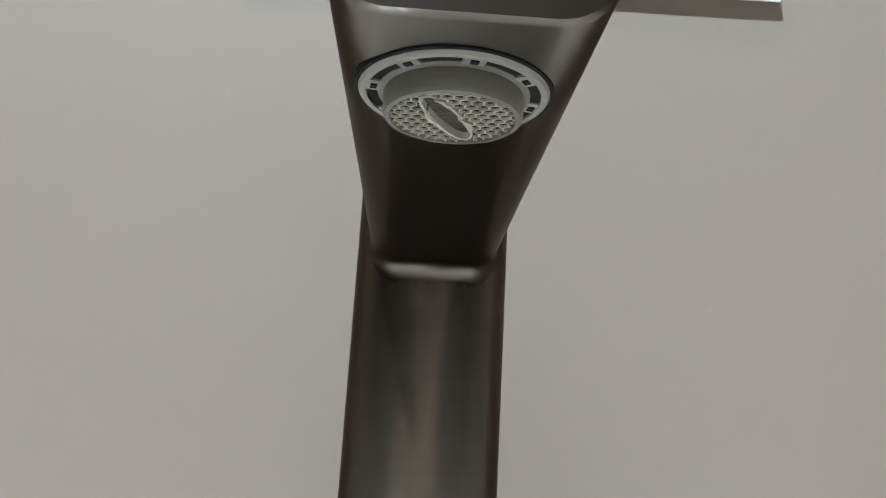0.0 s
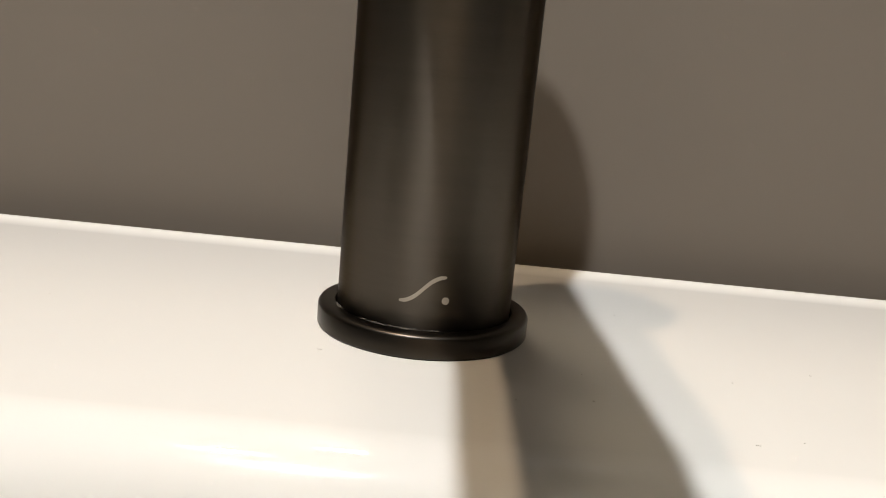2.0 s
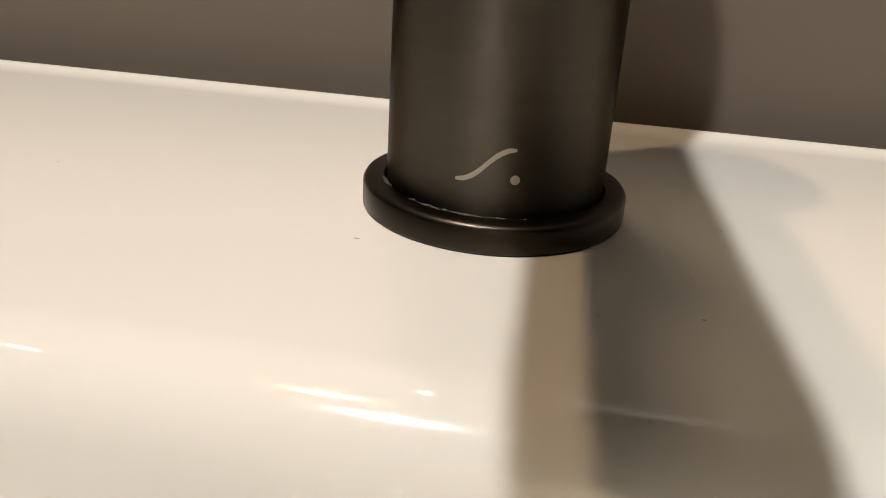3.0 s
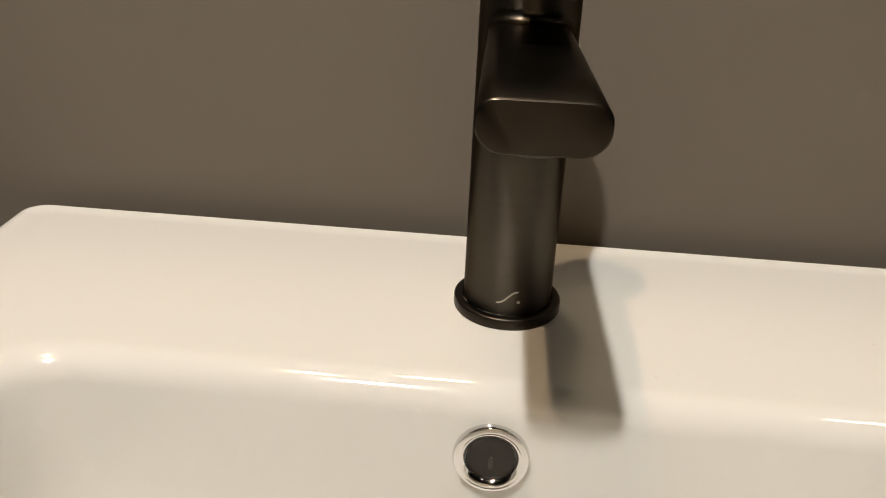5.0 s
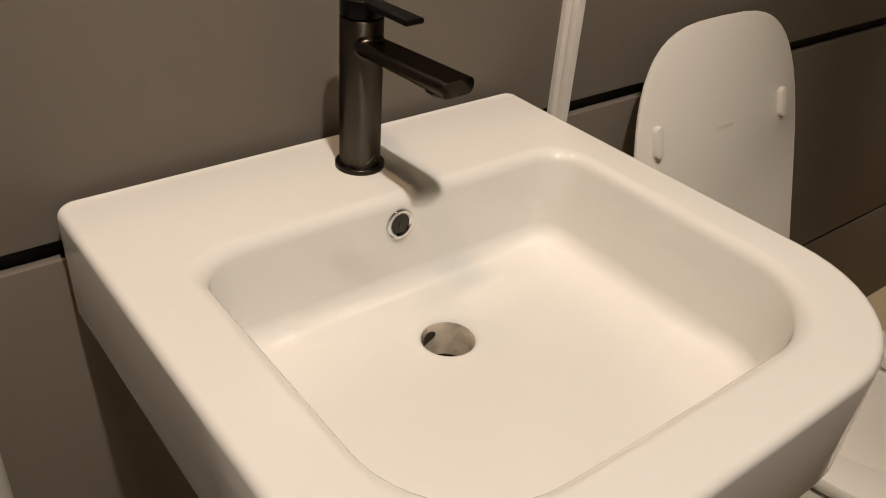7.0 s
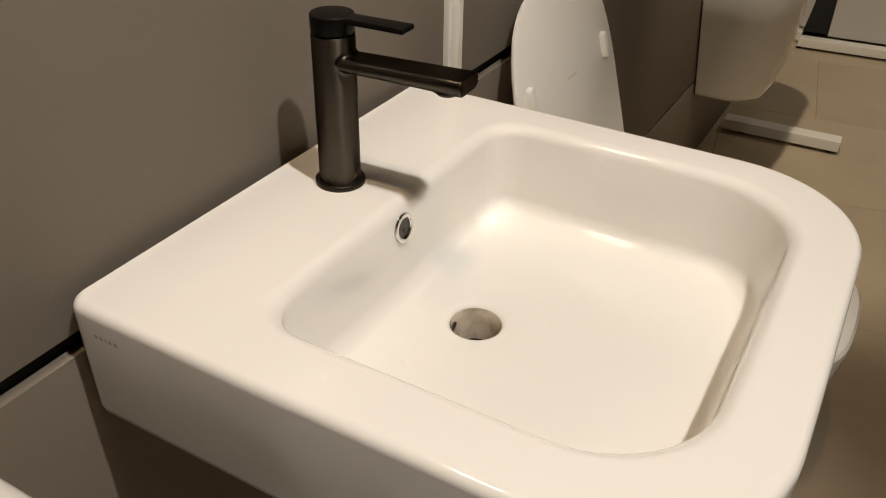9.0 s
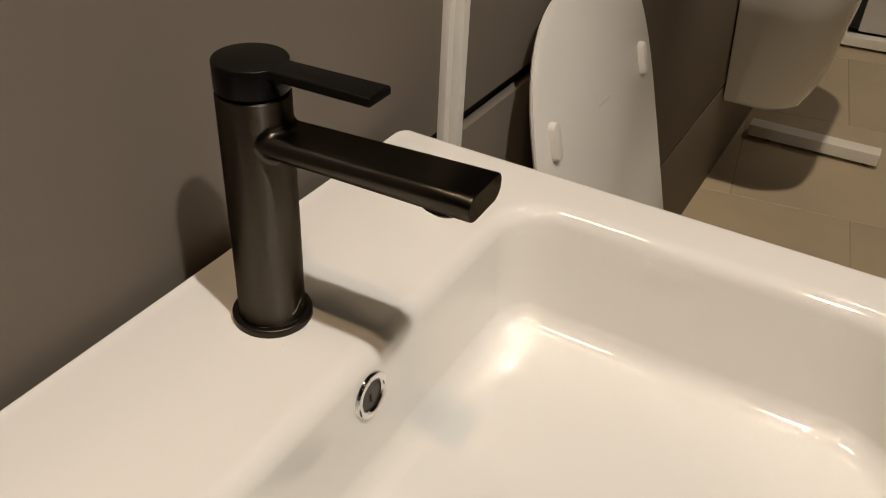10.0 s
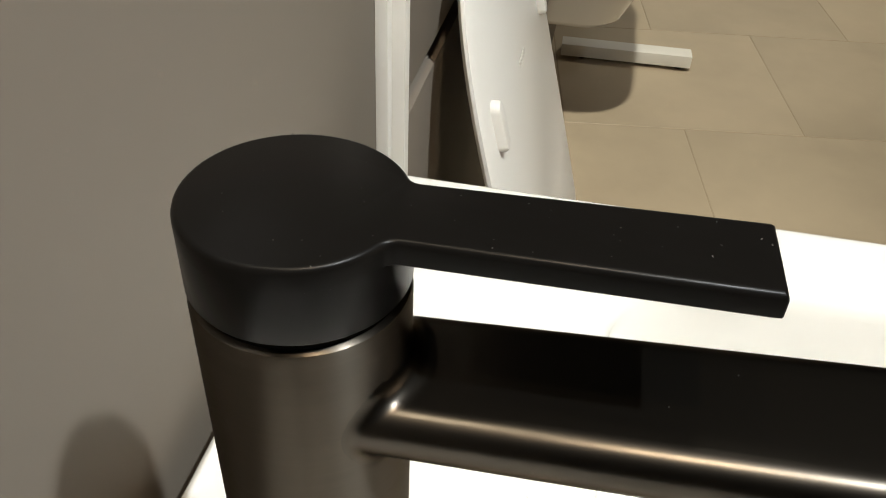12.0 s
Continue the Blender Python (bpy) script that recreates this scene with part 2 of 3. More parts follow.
loops = [outer(0.13, -0.172), outer(0.08, -0.165), outer(0.05, -0.15), outer(0.022, -0.112), outer(0.008, -0.112), outer(0.003, -0.109), outer(0.0012, -0.102), outer(0.0005, -0.05)]
for i in range(7):
    a = radians(90 * i / 6)
    loops.append(lipped(outer(0.008 * (1 - math.cos(a)), -0.008 + 0.008 * math.sin(a)), 0.0012 * i / 6))
loops.append(lipped(outer(0.0095, 0.0), 0.0008))
loops.append(lipped(outer(0.012, 0.0), 0.0002))
loops.append(outer(0.02, 0.0))
RIM = 0.013
for i in range(9):
    a = radians(86 * i / 8)
    d, z = RIM * math.sin(a), -RIM * (1 - math.cos(a))
    loops.append(inner(0.2085 - d, -0.3945 + d, -0.0555 - d, z, 0.042 - d * 0.4, 0.094 - d * 0.5))
loops.append(inner(0.1920, -0.3780, -0.0700, -0.045, 0.034, 0.082))
for i in range(13):
    a = radians(4 + 84 * i / 12)
    r = 0.017
    d, z = r * (1 - math.cos(a)), -0.0776 - r * math.sin(a)
    loops.append(inner(0.1895 - d, -0.3735 + d, -0.0712 - d, z, 0.027 - d * 0.3, 0.074 - d * 0.5))
DRX, DRY, DRZ, DRR = 0.0, -0.1475, -0.1055, 0.0225
last = loops[-1]
flat = [(x, y) for x, y, z in last]
ring = [(DRX + 0.040 * math.cos(t), DRY + 0.040 * math.sin(t)) for t in [math.atan2(y + 0.21, x) for x, y in flat]]
for f, z in ((0.06, -0.0950), (0.2, -0.0964), (0.4, -0.0985), (0.7, -0.1018), (0.9, -0.1038)):
    loops.append([(x * (1 - f) + u * f, y * (1 - f) + v * f, z) for (x, y), (u, v) in zip(flat, ring)])
ang = [math.atan2(v - DRY, u - DRX) for u, v in ring]
for r, z in ((0.034, -0.1046), (0.029, -0.1056), (0.0262, -0.1070), (0.0246, -0.1090), (0.0236, -0.1120), (0.0228, -0.120), (0.0222, -0.1445)):
    loops.append([(DRX + r * math.cos(t), DRY + r * math.sin(t), z) for t in ang])
part("body", loft(loops[:-3], True, False), PORCELAIN, basin, angle=60)
part("drain_throat", loft(loops[-4:], False, False), THROAT, basin, "stained ceramic throat of the drain", angle=60)
part("drain_pipe", loft([circle(0.024, -0.144, 40, DRX, DRY), circle(0.024, -0.165, 40, DRX, DRY), circle(0.001, -0.1655, 40, DRX, DRY)], False, True), DRAINDARK, basin, "dark empty drain outlet without a plug")

# dark patch laid over the throat wall, painting the overflow opening's shade
port = []
for f in (0.0, 0.5, 1.0):
    arc = []
    for a in range(82, 146, 3):
        half = 0.0062 * math.sqrt(max(0.0, 1 - ((a - 113) / 32.0) ** 2))
        arc.append((DRX + 0.0219 * math.cos(radians(a)), DRY + 0.0219 * math.sin(radians(a)), -0.1195 + half * (1 - 2 * f)))
    port.append(arc)
part("overflow_port", loft(port, False, False, closed=False), DRAINDARK, basin, "dark patch painting the shaded overflow opening in the drain")
for y0, y1 in ((0.0165, 0.021), (0.0225, 0.0265), (0.028, 0.030), (0.0315, 0.0355), (0.037, 0.041)):
    part("printed_bar", box(LEFT + 0.00012, LEFT + 0.0012, y0, y1 - 0.0006, -0.0250, -0.0212, 0.0), PRINT, basin, "faint grey printed mark")

# overflow: chrome ring set into the back of the bowl
ring_at = Matrix.Translation((-0.0018, -0.0696, -0.0279)) @ Matrix.Rotation(radians(86), 4, "X") @ Matrix.Scale(0.93, 4)


def turned(profile, n=48, m=Matrix.Identity(4), cap=False):
    """A body of revolution round z from (radius, height) pairs, moved by m."""
    bm = loft([circle(r, z, n) for r, z in profile], cap, cap)
    bm.transform(m)
    return bm


def overflow_bridge():
    bm = box(-0.0008, 0.0008, -0.0050, 0.0004, 0.0004, 0.0014, 0.0003)
    bm.transform(ring_at)
    return bm


over = part("overflow_ring", turned([(0.0158, -0.004), (0.0158, 0.0012), (0.0152, 0.0024), (0.0138, 0.0030), (0.0122, 0.0028), (0.0108, 0.0016), (0.0100, -0.001), (0.0098, -0.006)], m=ring_at), CHROME, basin, "polished chrome overflow ring")
# bowl wall has no hole: this dark disc paints the opening's shade
part("overflow_hole", turned([(0.0102, 0.0012), (0.0094, 0.0006), (0.0050, 0.0005), (0.0005, 0.0005)], m=ring_at), OPENSHADE, over, "dark disc painting the shaded overflow opening")
part("overflow_bridge", overflow_bridge(), DRAINDARK, over, "dark bar across the overflow opening")


# ---- faucet ----
R = 0.019
faucet = thing("basin_faucet", (0, 0, DECK), "brushed gunmetal faucet with a black lever on the basin deck", "faucet")
part("base_ring", turned([(0.0195, 0.0), (0.0228, 0.0), (0.0231, 0.0004), (0.0231, 0.0042), (0.0228, 0.0047), (0.0223, 0.0050), (0.0195, 0.0050), (0.0192, 0.0046)], 72), RINGMETAL, faucet, "dark gunmetal base ring")
part("body", turned([(0.0186, 0.0004), (R - 0.0003, 0.0010), (R, 0.0016), (R, 0.060), (R, 0.1405), (R - 0.0003, 0.1412), (R - 0.001, 0.1416), (0.0165, 0.1416)], 96, cap=False), GUNMETAL, faucet)
part("neck_ring", turned([(0.0175, 0.1405), (0.0175, 0.1445)], 64), HOLESHADE, faucet)


def stadium(w, h, n=10):
    """Section of the spout (x, z): flat top with tight corners, flat underside with wider ones."""
    rt, rb = min(0.0054, h * 0.9), min(0.0072, h * 1.08)
    pts = []
    for cx, cz, r, a0 in ((w - rt, h - rt, rt, 0), (-w + rt, h - rt, rt, 90), (-w + rb, -h + rb, rb, 180), (w - rb, -h + rb, rb, 270)):
        for i in range(n + 1):
            a = radians(a0 + 90 * i / n)
            pts.append((cx + r * math.cos(a), cz + r * math.sin(a)))
        nx = {0: -w + rt, 180: w - rb}.get(a0)
        if nx is not None:
            x, z = pts[-1]
            pts += [(x + (nx - x) * k / 7, z) for k in range(1, 7)]
    return pts


def spout_mesh():
    loops = []
    tip, fil = 0.129, 0.0052

    def section(y, grow=0.0):
        f = min(1.0, max(0.0, y / tip))
        top, low = 0.1245 + 0.0043 * f, 0.1124 + 0.0020 * f
        return (top + low) / 2, 0.0150 + 0.0018 * f + grow, (top - low) / 2 + grow
    rows = [[] for k in range(11)]
    zc, w, h = section(0.016)
    outline = stadium(w, h)
    for k, (x, z) in enumerate(outline):
        (xa, za), (xb, zb) = outline[k - 1], outline[(k + 1) % len(outline)]
        side = Vector((zb - za, 0, xa - xb)).normalized()
        body = Vector((x / R, -math.sqrt(R * R - x * x) / R, 0))
        meet = body * R + Vector((0, 0, zc + z))
        turn = math.acos(max(-1, min(1, side.dot(body))))
        reach = fil * math.tan(turn / 2)
        along = (side - body * side.dot(body)).normalized()
        p0, p2 = meet + along * reach, meet - Vector((0, reach, 0))
        flat2 = Vector((p0.x, p0.y)).normalized() * (R - 0.00002)
        p0 = Vector((flat2.x, flat2.y, p0.z))
        for i in range(11):
            f = i / 10
            rows[i].append(tuple(p0 * (1 - f) ** 2 + meet * 2 * f * (1 - f) + p2 * f * f))
    loops += rows
    for y in (0.028, 0.04, 0.07, 0.10, tip - 0.001):
        zc, w, h = section(y)
        loops.append([(x, -y, zc + z) for x, z in stadium(w, h)])
    zc, w, h = section(tip)
    loops.append([(x * 0.985, -tip + 0.0003, zc + z * 0.965) for x, z in stadium(w, h)])
    loops.append([(x * 0.96, -tip, zc + z * 0.92) for x, z in stadium(w, h)])
    return loft(loops, False, True)


spout_ob = part("spout", spout_mesh(), SPOUTMETAL, faucet)
spout_ob.rotation_euler = (0, 0, radians(1.7))


def keyhole(r, w0, w1, reach, fil, inset=0.0):
    """Outline of a disc with a straight tongue towards -y, fillets where they meet."""
    r, reach, fil = r - inset, reach - inset, fil + inset
    w0, w1 = w0 - inset, w1 - inset
    cx = w0 + fil
    cy = -math.sqrt((r + fil) ** 2 - cx * cx)
    a_disc = math.atan2(cy, cx)
    pts = []
    n = 56
    start, end = a_disc, math.pi - a_disc
    for i in range(n + 1):
        a = start + (end - start) * i / n
        pts.append((r * math.cos(a), r * math.sin(a)))
    for i in range(1, 9):
        b0 = math.atan2(-cy, cx)
        ang2 = b0 + (0 - b0) * i / 8
        pts.append((-cx + fil * math.cos(ang2), cy + fil * math.sin(ang2)))
    c = 0.0003
    pts += [(-w1, -reach + c), (-w1 + c, -reach), (w1 - c, -reach), (w1, -reach + c)]
    for i in range(0, 8):
        b0 = math.pi - math.atan2(-cy, cx)
        ang2 = math.pi + (b0 - math.pi) * i / 8
        pts.append((cx + fil * math.cos(ang2), cy + fil * math.sin(ang2)))
    return pts


kb = dict(r=0.0190, w0=0.0082, w1=0.0088, reach=0.0742, fil=0.0028)
hm = loft([lift(keyhole(**kb, inset=0.0008), 0.1535), lift(keyhole(**kb), 0.1543), lift(keyhole(**kb), 0.1574), lift(keyhole(**kb, inset=0.00022), 0.15805), lift(keyhole(**kb, inset=0.0006), 0.15845), lift(keyhole(**kb, inset=0.0011), 0.1586)])
for v in hm.verts:
    v.co.z += 0.0216 * max(0.0, -v.co.y - 0.018)
loft([circle(r, z, 72) for r, z in ((0.0180, 0.1436), (0.0188, 0.1438), (0.0190, 0.1442), (0.0190, 0.1548))], True, True, bm=hm)
handle = part("handle", hm, BLACKMETAL, faucet, "satin black cap with a flat lever")
handle.rotation_euler = (0, 0, radians(0.7))


# pale crumbs of old sealant along the foot of the body
rng = random.Random(7)
crumbs = bmesh.new()
for k in range(84):
    a = radians(rng.choice((rng.uniform(198, 212), rng.uniform(232, 292), rng.uniform(240, 280))))
    ln, rr, hz = rng.uniform(0.0002, 0.0012), 0.01925 + rng.uniform(0, 0.0006), rng.uniform(0.00009, 0.0002)
    m = Matrix.Rotation(a, 4, "Z") @ Matrix.Translation((rr, 0, 0.005 + hz * 0.4)) @ Matrix.Rotation(rng.uniform(-0.3, 0.3), 4, "Z") @ Matrix.Diagonal((hz, ln, hz, 1))
    bmesh.ops.create_icosphere(crumbs, subdivisions=1, radius=0.6, matrix=m)
tagged(part("sealant_crumbs", crumbs, GREYPLASTIC, faucet, "pale crumbs of sealant"), kind="stuff")


# aerator under the spout's tip
aer = part("aerator", turned([(0.0123, 0.0030), (0.0123, -0.0002), (0.0120, -0.0006), (0.0112, -0.0006), (0.0111, 0.0020)], 64), GREYPLASTIC, faucet, "grey plastic aerator housing", at=(0.0024, -0.1101, 0.1141))
# spout is uncut here: a dark annulus paints the shade between the lugs
part("well", turned([(0.0113, -0.0002), (0.0088, -0.0002)], 48), HOLESHADE, aer)
part("inner_ring", turned([(0.0098, 0.0020), (0.0098, -0.0004), (0.0094, -0.0006), (0.0090, -0.0006), (0.0090, -0.0030), (0.0087, -0.0036), (0.0081, -0.0037), (0.0079, -0.0032), (0.0079, 0.0005)], 64), SHADEPLASTIC, aer)
# shadow gap round the housing, painted as a near-black ring
part("recess", turned([(0.0121, -0.0001), (0.0128, -0.0001), (0.0129, 0.001)], 64), HOLESHADE, aer)
for k in range(8):
    turn = Matrix.Rotation(radians(45 * k + 12), 4, "Z")
    bm = box(0.0092, 0.0116, -0.0014, 0.0014, -0.0005, 0.0012, 0.0001)
    bm.transform(turn)
    lug = part("lug", bm, GREYPLASTIC, aer)
    # dark square on the lug, painting the shade in its notch
    bm = box(0.0100, 0.0108, -0.0005, 0.0005, -0.0007, -0.0004, 0)
    bm.transform(turn)
    part("notch", bm, HOLESHADE, lug, "small dark square painting a notch's shade")
SLOT_A, SLOT_B = 0.0070, 0.0017


def across(u, v, z):
    """A place on the screen: u across the slot, v along it."""
    u -= 0.0008
    return (u * 0.92 + v * 0.39, -u * 0.39 + v * 0.92, z)


def lens_loop(ga, gb, z, n=40):
    """Pointed oval outline of the slot, grown by ga along and gb across."""
    pts = []
    for i in range(n):
        c, q = math.cos(2 * math.pi * i / n), math.sin(2 * math.pi * i / n)
        pts.append(across((SLOT_B + gb) * math.copysign(abs(q) ** 0.85, q), (SLOT_A + ga) * c, z))
    return pts


def honeycomb():
    """The rims of the cells, and the deep walls inside them."""
    rims, walls = bmesh.new(), bmesh.new()
    cell, hollow, z0, z1 = 0.00086, 0.00071, -0.0035, -0.0006
    for q in range(-10, 11):
        for r in range(-10, 11):
            x, y = cell * math.sqrt(3) * (q + r / 2), cell * 1.5 * r
            u, v = x * 0.92 - y * 0.39 + 0.0008, x * 0.39 + y * 0.92
            if math.hypot(x, y) > 0.0082 or (u / (SLOT_B + 0.0004)) ** 2 + (v / (SLOT_A + 0.0003)) ** 2 < 1:
                continue

            def hexagon(rad, z):
                return [(x + rad * math.cos(radians(60 * i + 30)), y + rad * math.sin(radians(60 * i + 30)), z) for i in range(6)]
            loft([hexagon(cell * 1.02, z0 + 0.0002), hexagon(cell * 0.97, z0), hexagon(hollow * 1.04, z0), hexagon(hollow, z0 + 0.00035)], False, False, bm=rims)
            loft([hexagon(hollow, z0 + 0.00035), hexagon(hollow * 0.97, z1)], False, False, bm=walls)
    return rims, walls


comb_rims, comb_walls = honeycomb()
comb = tagged(part("honeycomb", comb_rims, MESHPLASTIC, aer, "cream plastic honeycomb screen", angle=20), kind="stuff")
# shade inside the cells is painted by this darker material
tagged(part("cell_walls", comb_walls, CELLSHADE, comb, "screen's cell walls with their shade painted dark brown", angle=20), kind="stuff")
# dark disc painting the shade behind the screen
part("core", turned([(0.0080, -0.0007), (0.0004, -0.0007)], 40), OPENSHADE, aer)
part("slot_rim", loft([lens_loop(0, 0, -0.0012), lens_loop(0, 0, -0.00345), lens_loop(0.0001, 0.0001, -0.0035), lens_loop(0.0003, 0.0004, -0.0035), lens_loop(0.0003, 0.0005, -0.0028)], False, False), MESHPLASTIC, aer)
# shade in the slot's depth, painted as a dark plate
part("slot", loft([lens_loop(0, 0, -0.0024), lens_loop(-SLOT_A * 0.98, -SLOT_B * 0.98, -0.0024)], False, True), OPENSHADE, aer)


def torn_web():
    """Flat scraps of moulding left between the slot and the cells."""
    bm = bmesh.new()
    for side, v0, v1, wide in ((1, 0.0005, 0.0048, 0.0009), (-1, -0.0030, 0.0008, 0.0006), (1, -0.0062, -0.0036, 0.0005)):
        near, far = [], []
        for i in range(9):
            v = v0 + (v1 - v0) * i / 8
            edge = (SLOT_B + 0.0001) * math.sqrt(max(0.02, 1 - (v / SLOT_A) ** 2))
            near.append((side * edge, v))
            far.append((side * (edge + wide * math.sin(math.pi * (i + 0.4) / 8.8) * (1.25 if i % 3 == 0 else 0.85)), v))
        ring = near + far[::-1]
        loft([[across(u, v, z) for u, v in ring] for z in (-0.00345, -0.0037)], bm=bm)
    return bm


part("torn_web", torn_web(), MESHPLASTIC, aer, "ragged cream plastic scraps beside the slot")

# pale mark engraved low on the front of the body: a curved stroke and a dot
def stroke_mark():
    loops = []
    n = 22
    for i in range(n + 1):
        f = i / n
        s = -0.0046 + 0.0092 * f
        z = 0.0133 + 0.0030 * math.tanh(3.2 * (f - 0.5)) * 1.02 - 0.0006 * (math.cos(2 * math.pi * f) > 0.55) * (1 if f > 0.5 else -1) * (abs(f - 0.5) * 2 - 0.75)
        w = 0.00052 * (0.35 + 0.65 * math.sin(math.pi * min(1, max(0, f))) ** 0.5)
        a = s / R - 0.5 * math.pi
        loops.append([((R + o) * math.cos(a), (R + o) * math.sin(a), z + dz) for o, dz in ((-0.0003, -w), (0.00008, -w), (0.00008, w), (-0.0003, w))])
    return loft(loops)


part("engraved_stroke", stroke_mark(), LOGOPAINT, faucet, "pale engraved curved stroke")
dot = []
for r, o in ((0.00075, -0.0003), (0.00075, 0.00008), (0.0001, 0.00009)):
    lp = []
    for i in range(20):
        a = 2 * math.pi * i / 20
        s = 0.0047 + r * math.cos(a)
        b = s / R - 0.5 * math.pi
        lp.append(((R + o) * math.cos(b), (R + o) * math.sin(b), 0.0112 + r * math.sin(a)))
    dot.append(lp)
part("engraved_dot", loft(dot, False, True), LOGOPAINT, faucet, "pale engraved dot")

# a little dust on the deck
dust = bmesh.new()
rng = random.Random(11)
for k in range(34):
    x, y = rng.uniform(-0.17, 0.16), rng.uniform(-0.052, 0.055)
    if math.hypot(x, y) < 0.026:
        continue
    m = Matrix.Translation((x, y, DECK + 0.00005)) @ Matrix.Rotation(rng.uniform(0, 3.1), 4, "Z") @ Matrix.Diagonal((rng.uniform(0.00015, 0.0006), rng.uniform(0.0001, 0.0002), 0.0001, 1))
    bmesh.ops.create_icosphere(dust, subdivisions=1, radius=1.0, matrix=m)
tagged(new("dust", mesh_from(dust, "dust", FAINT)), "scattered grey dust specks on the basin deck", "dust", kind="stuff")

# pale dust on the top of the lever and of the spout
specks = bmesh.new()
rng = random.Random(23)
for k in range(50):
    if k < 36:
        r, a = 0.0185 * math.sqrt(rng.random()), rng.uniform(0, 6.28)
        x, y, z = (r * math.cos(a), r * math.sin(a), 0.15862) if k < 14 else (rng.uniform(-0.0078, 0.0078), rng.uniform(-0.073, -0.018), 0.15862)
    else:
        x, y = rng.uniform(-0.0095, 0.0105), rng.uniform(-0.127, -0.024)
        z = 0.12452 + 0.0043 * (-y / 0.129)
    if 14 <= k < 36:
        z += 0.0216 * (-y - 0.018)
    size = rng.choice((0.00006, 0.00008, 0.0001, 0.00014))
    m = Matrix.Translation((x, y, DECK + z)) @ Matrix.Rotation(rng.uniform(0, 3.1), 4, "Z") @ Matrix.Diagonal((size * rng.uniform(1, 2.2), size, 0.00005, 1))
    bmesh.ops.create_icosphere(specks, subdivisions=1, radius=1.0, matrix=m)
tagged(new("dust", mesh_from(specks, "dust", SPECK)), "pale dust specks lying on the faucet lever and spout", "dust", kind="stuff")

# ---- on the wall ----
post = thing("wall_post", (0.3325, WALL, 0), "white upright metal profile between two display walls", "post")
part("profile", box(-0.0105, -0.0008, -0.0075, 0.0, 0.0, TOP, 0.0012), WHITEPAINT, post)
part("cover_strip", box(0.0016, 0.0125, -0.015, 0.0, 0.0, TOP, 0.0012), WHITEPAINT, post)
part("groove", box(-0.001, 0.0018, -0.004, 0.0, 0.0, TOP, 0.0), FAINT, post)

plate = thing("label_holder", (0.022, WALL, DECK + 0.2424), "white label card in a clear holder on the wall panel", "label")
part("card", box(-0.10, 0.1025, -0.0040, -0.0028, 0.0, 0.12, 0.0005), PAPER, plate)
part("clip", box(-0.02, 0.02, -0.0029, -0.0003, 0.04, 0.08, 0.0002), WHITEPAINT, plate)
for x0, x1 in ((0.048, 0.058), (0.060, 0.074), (0.076, 0.083)):
    part("printed_bar", box(x0, x1, -0.0043, -0.0038, 0.002, 0.006, 0.0), FAINT, plate)


# ---- lamps on the ceiling, seen as glints in the glaze ----
def downlight(eye, target, radius, glow, colour):
    ob = thing("ceiling_spotlight", (0, 0, 0), "round black ceiling spotlight with a glowing lens", "spotlight", "spotlights on the ceiling")
    ob.matrix_world = look(eye, target)
    m = bpy.data.materials.new("glowing_lens")
    m.use_nodes = True
    b = m.node_tree.nodes["Principled BSDF"]
    b.inputs["Base Color"].default_value = (0.8, 0.8, 0.8, 1)
    b.inputs["Emission Color"].default_value = (*colour, 1)
    b.inputs["Emission Strength"].default_value = glow
    part("lens", loft([circle(radius, 0.006, 32), circle(radius * 0.5, 0.004, 32), circle(0.001, 0.004, 32)], False, True), m, ob)
    part("housing", loft([circle(radius + 0.001, 0.002, 32), circle(radius + 0.006, 0.002, 32), circle(radius + 0.006, 0.09, 32), circle(0.01, 0.095, 32)], False, True), BLACKMETAL, ob)
    stem = loft([circle(0.009, 0.0, 12), circle(0.009, 1.0, 12)])
    top = Vector(eye) - (Vector(target) - Vector(eye)).normalized() * 0.09
    inverse = ob.matrix_world.inverted()
    for v in stem.verts:
        v.co = inverse @ Vector((top.x + v.co.x, top.y + v.co.y, top.z + (CEIL - top.z) * v.co.z))
    part("stem", stem, BLACKMETAL, ob)


downlight((-0.318, -0.915, 2.66), (0.0, -0.12, 0.85), 0.055, 160, COOL)
downlight((-0.462, -0.330, 2.66), (0.0, -0.15, 0.82), 0.034, 110, WARM)
downlight((-0.145, 0.270, 2.66), (0.0, -0.10, 0.82), 0.050, 6, (1.0, 0.83, 0.62))


# ---- toilets ----
def egg(hw, back, front, n_side=6, n_arc=28, power=2.35):
    """Plan of a seat: straight at the back, rounded at the front."""
    shoulder = back - (back - front) * 0.42
    pts = []
    for i in range(n_arc + 1):
        a = math.pi + math.pi * i / n_arc
        c, s = math.cos(a), math.sin(a)
        pts.append((hw * math.copysign(abs(c) ** (2 / power), c), shoulder + (shoulder - front) * math.copysign(abs(s) ** (2 / power), s)))
    rb = 0.03
    for i in range(1, n_side):
        pts.append((hw - 0.001 * i / n_side, shoulder + (back - rb - shoulder) * i / n_side))
    for i in range(7):
        a = math.pi / 2 * i / 6
        pts.append((hw - 0.001 - rb + rb * math.cos(a), back - rb + rb * math.sin(a)))
    half = pts[n_arc + 1:]
    pts += [(-x, y) for x, y in reversed(half)]
    return pts


def scaled(pts, k, cy, z, ky=None):
    ky = k if ky is None else ky
    return [(x * k, cy + (y - cy) * ky, z) for x, y in pts]


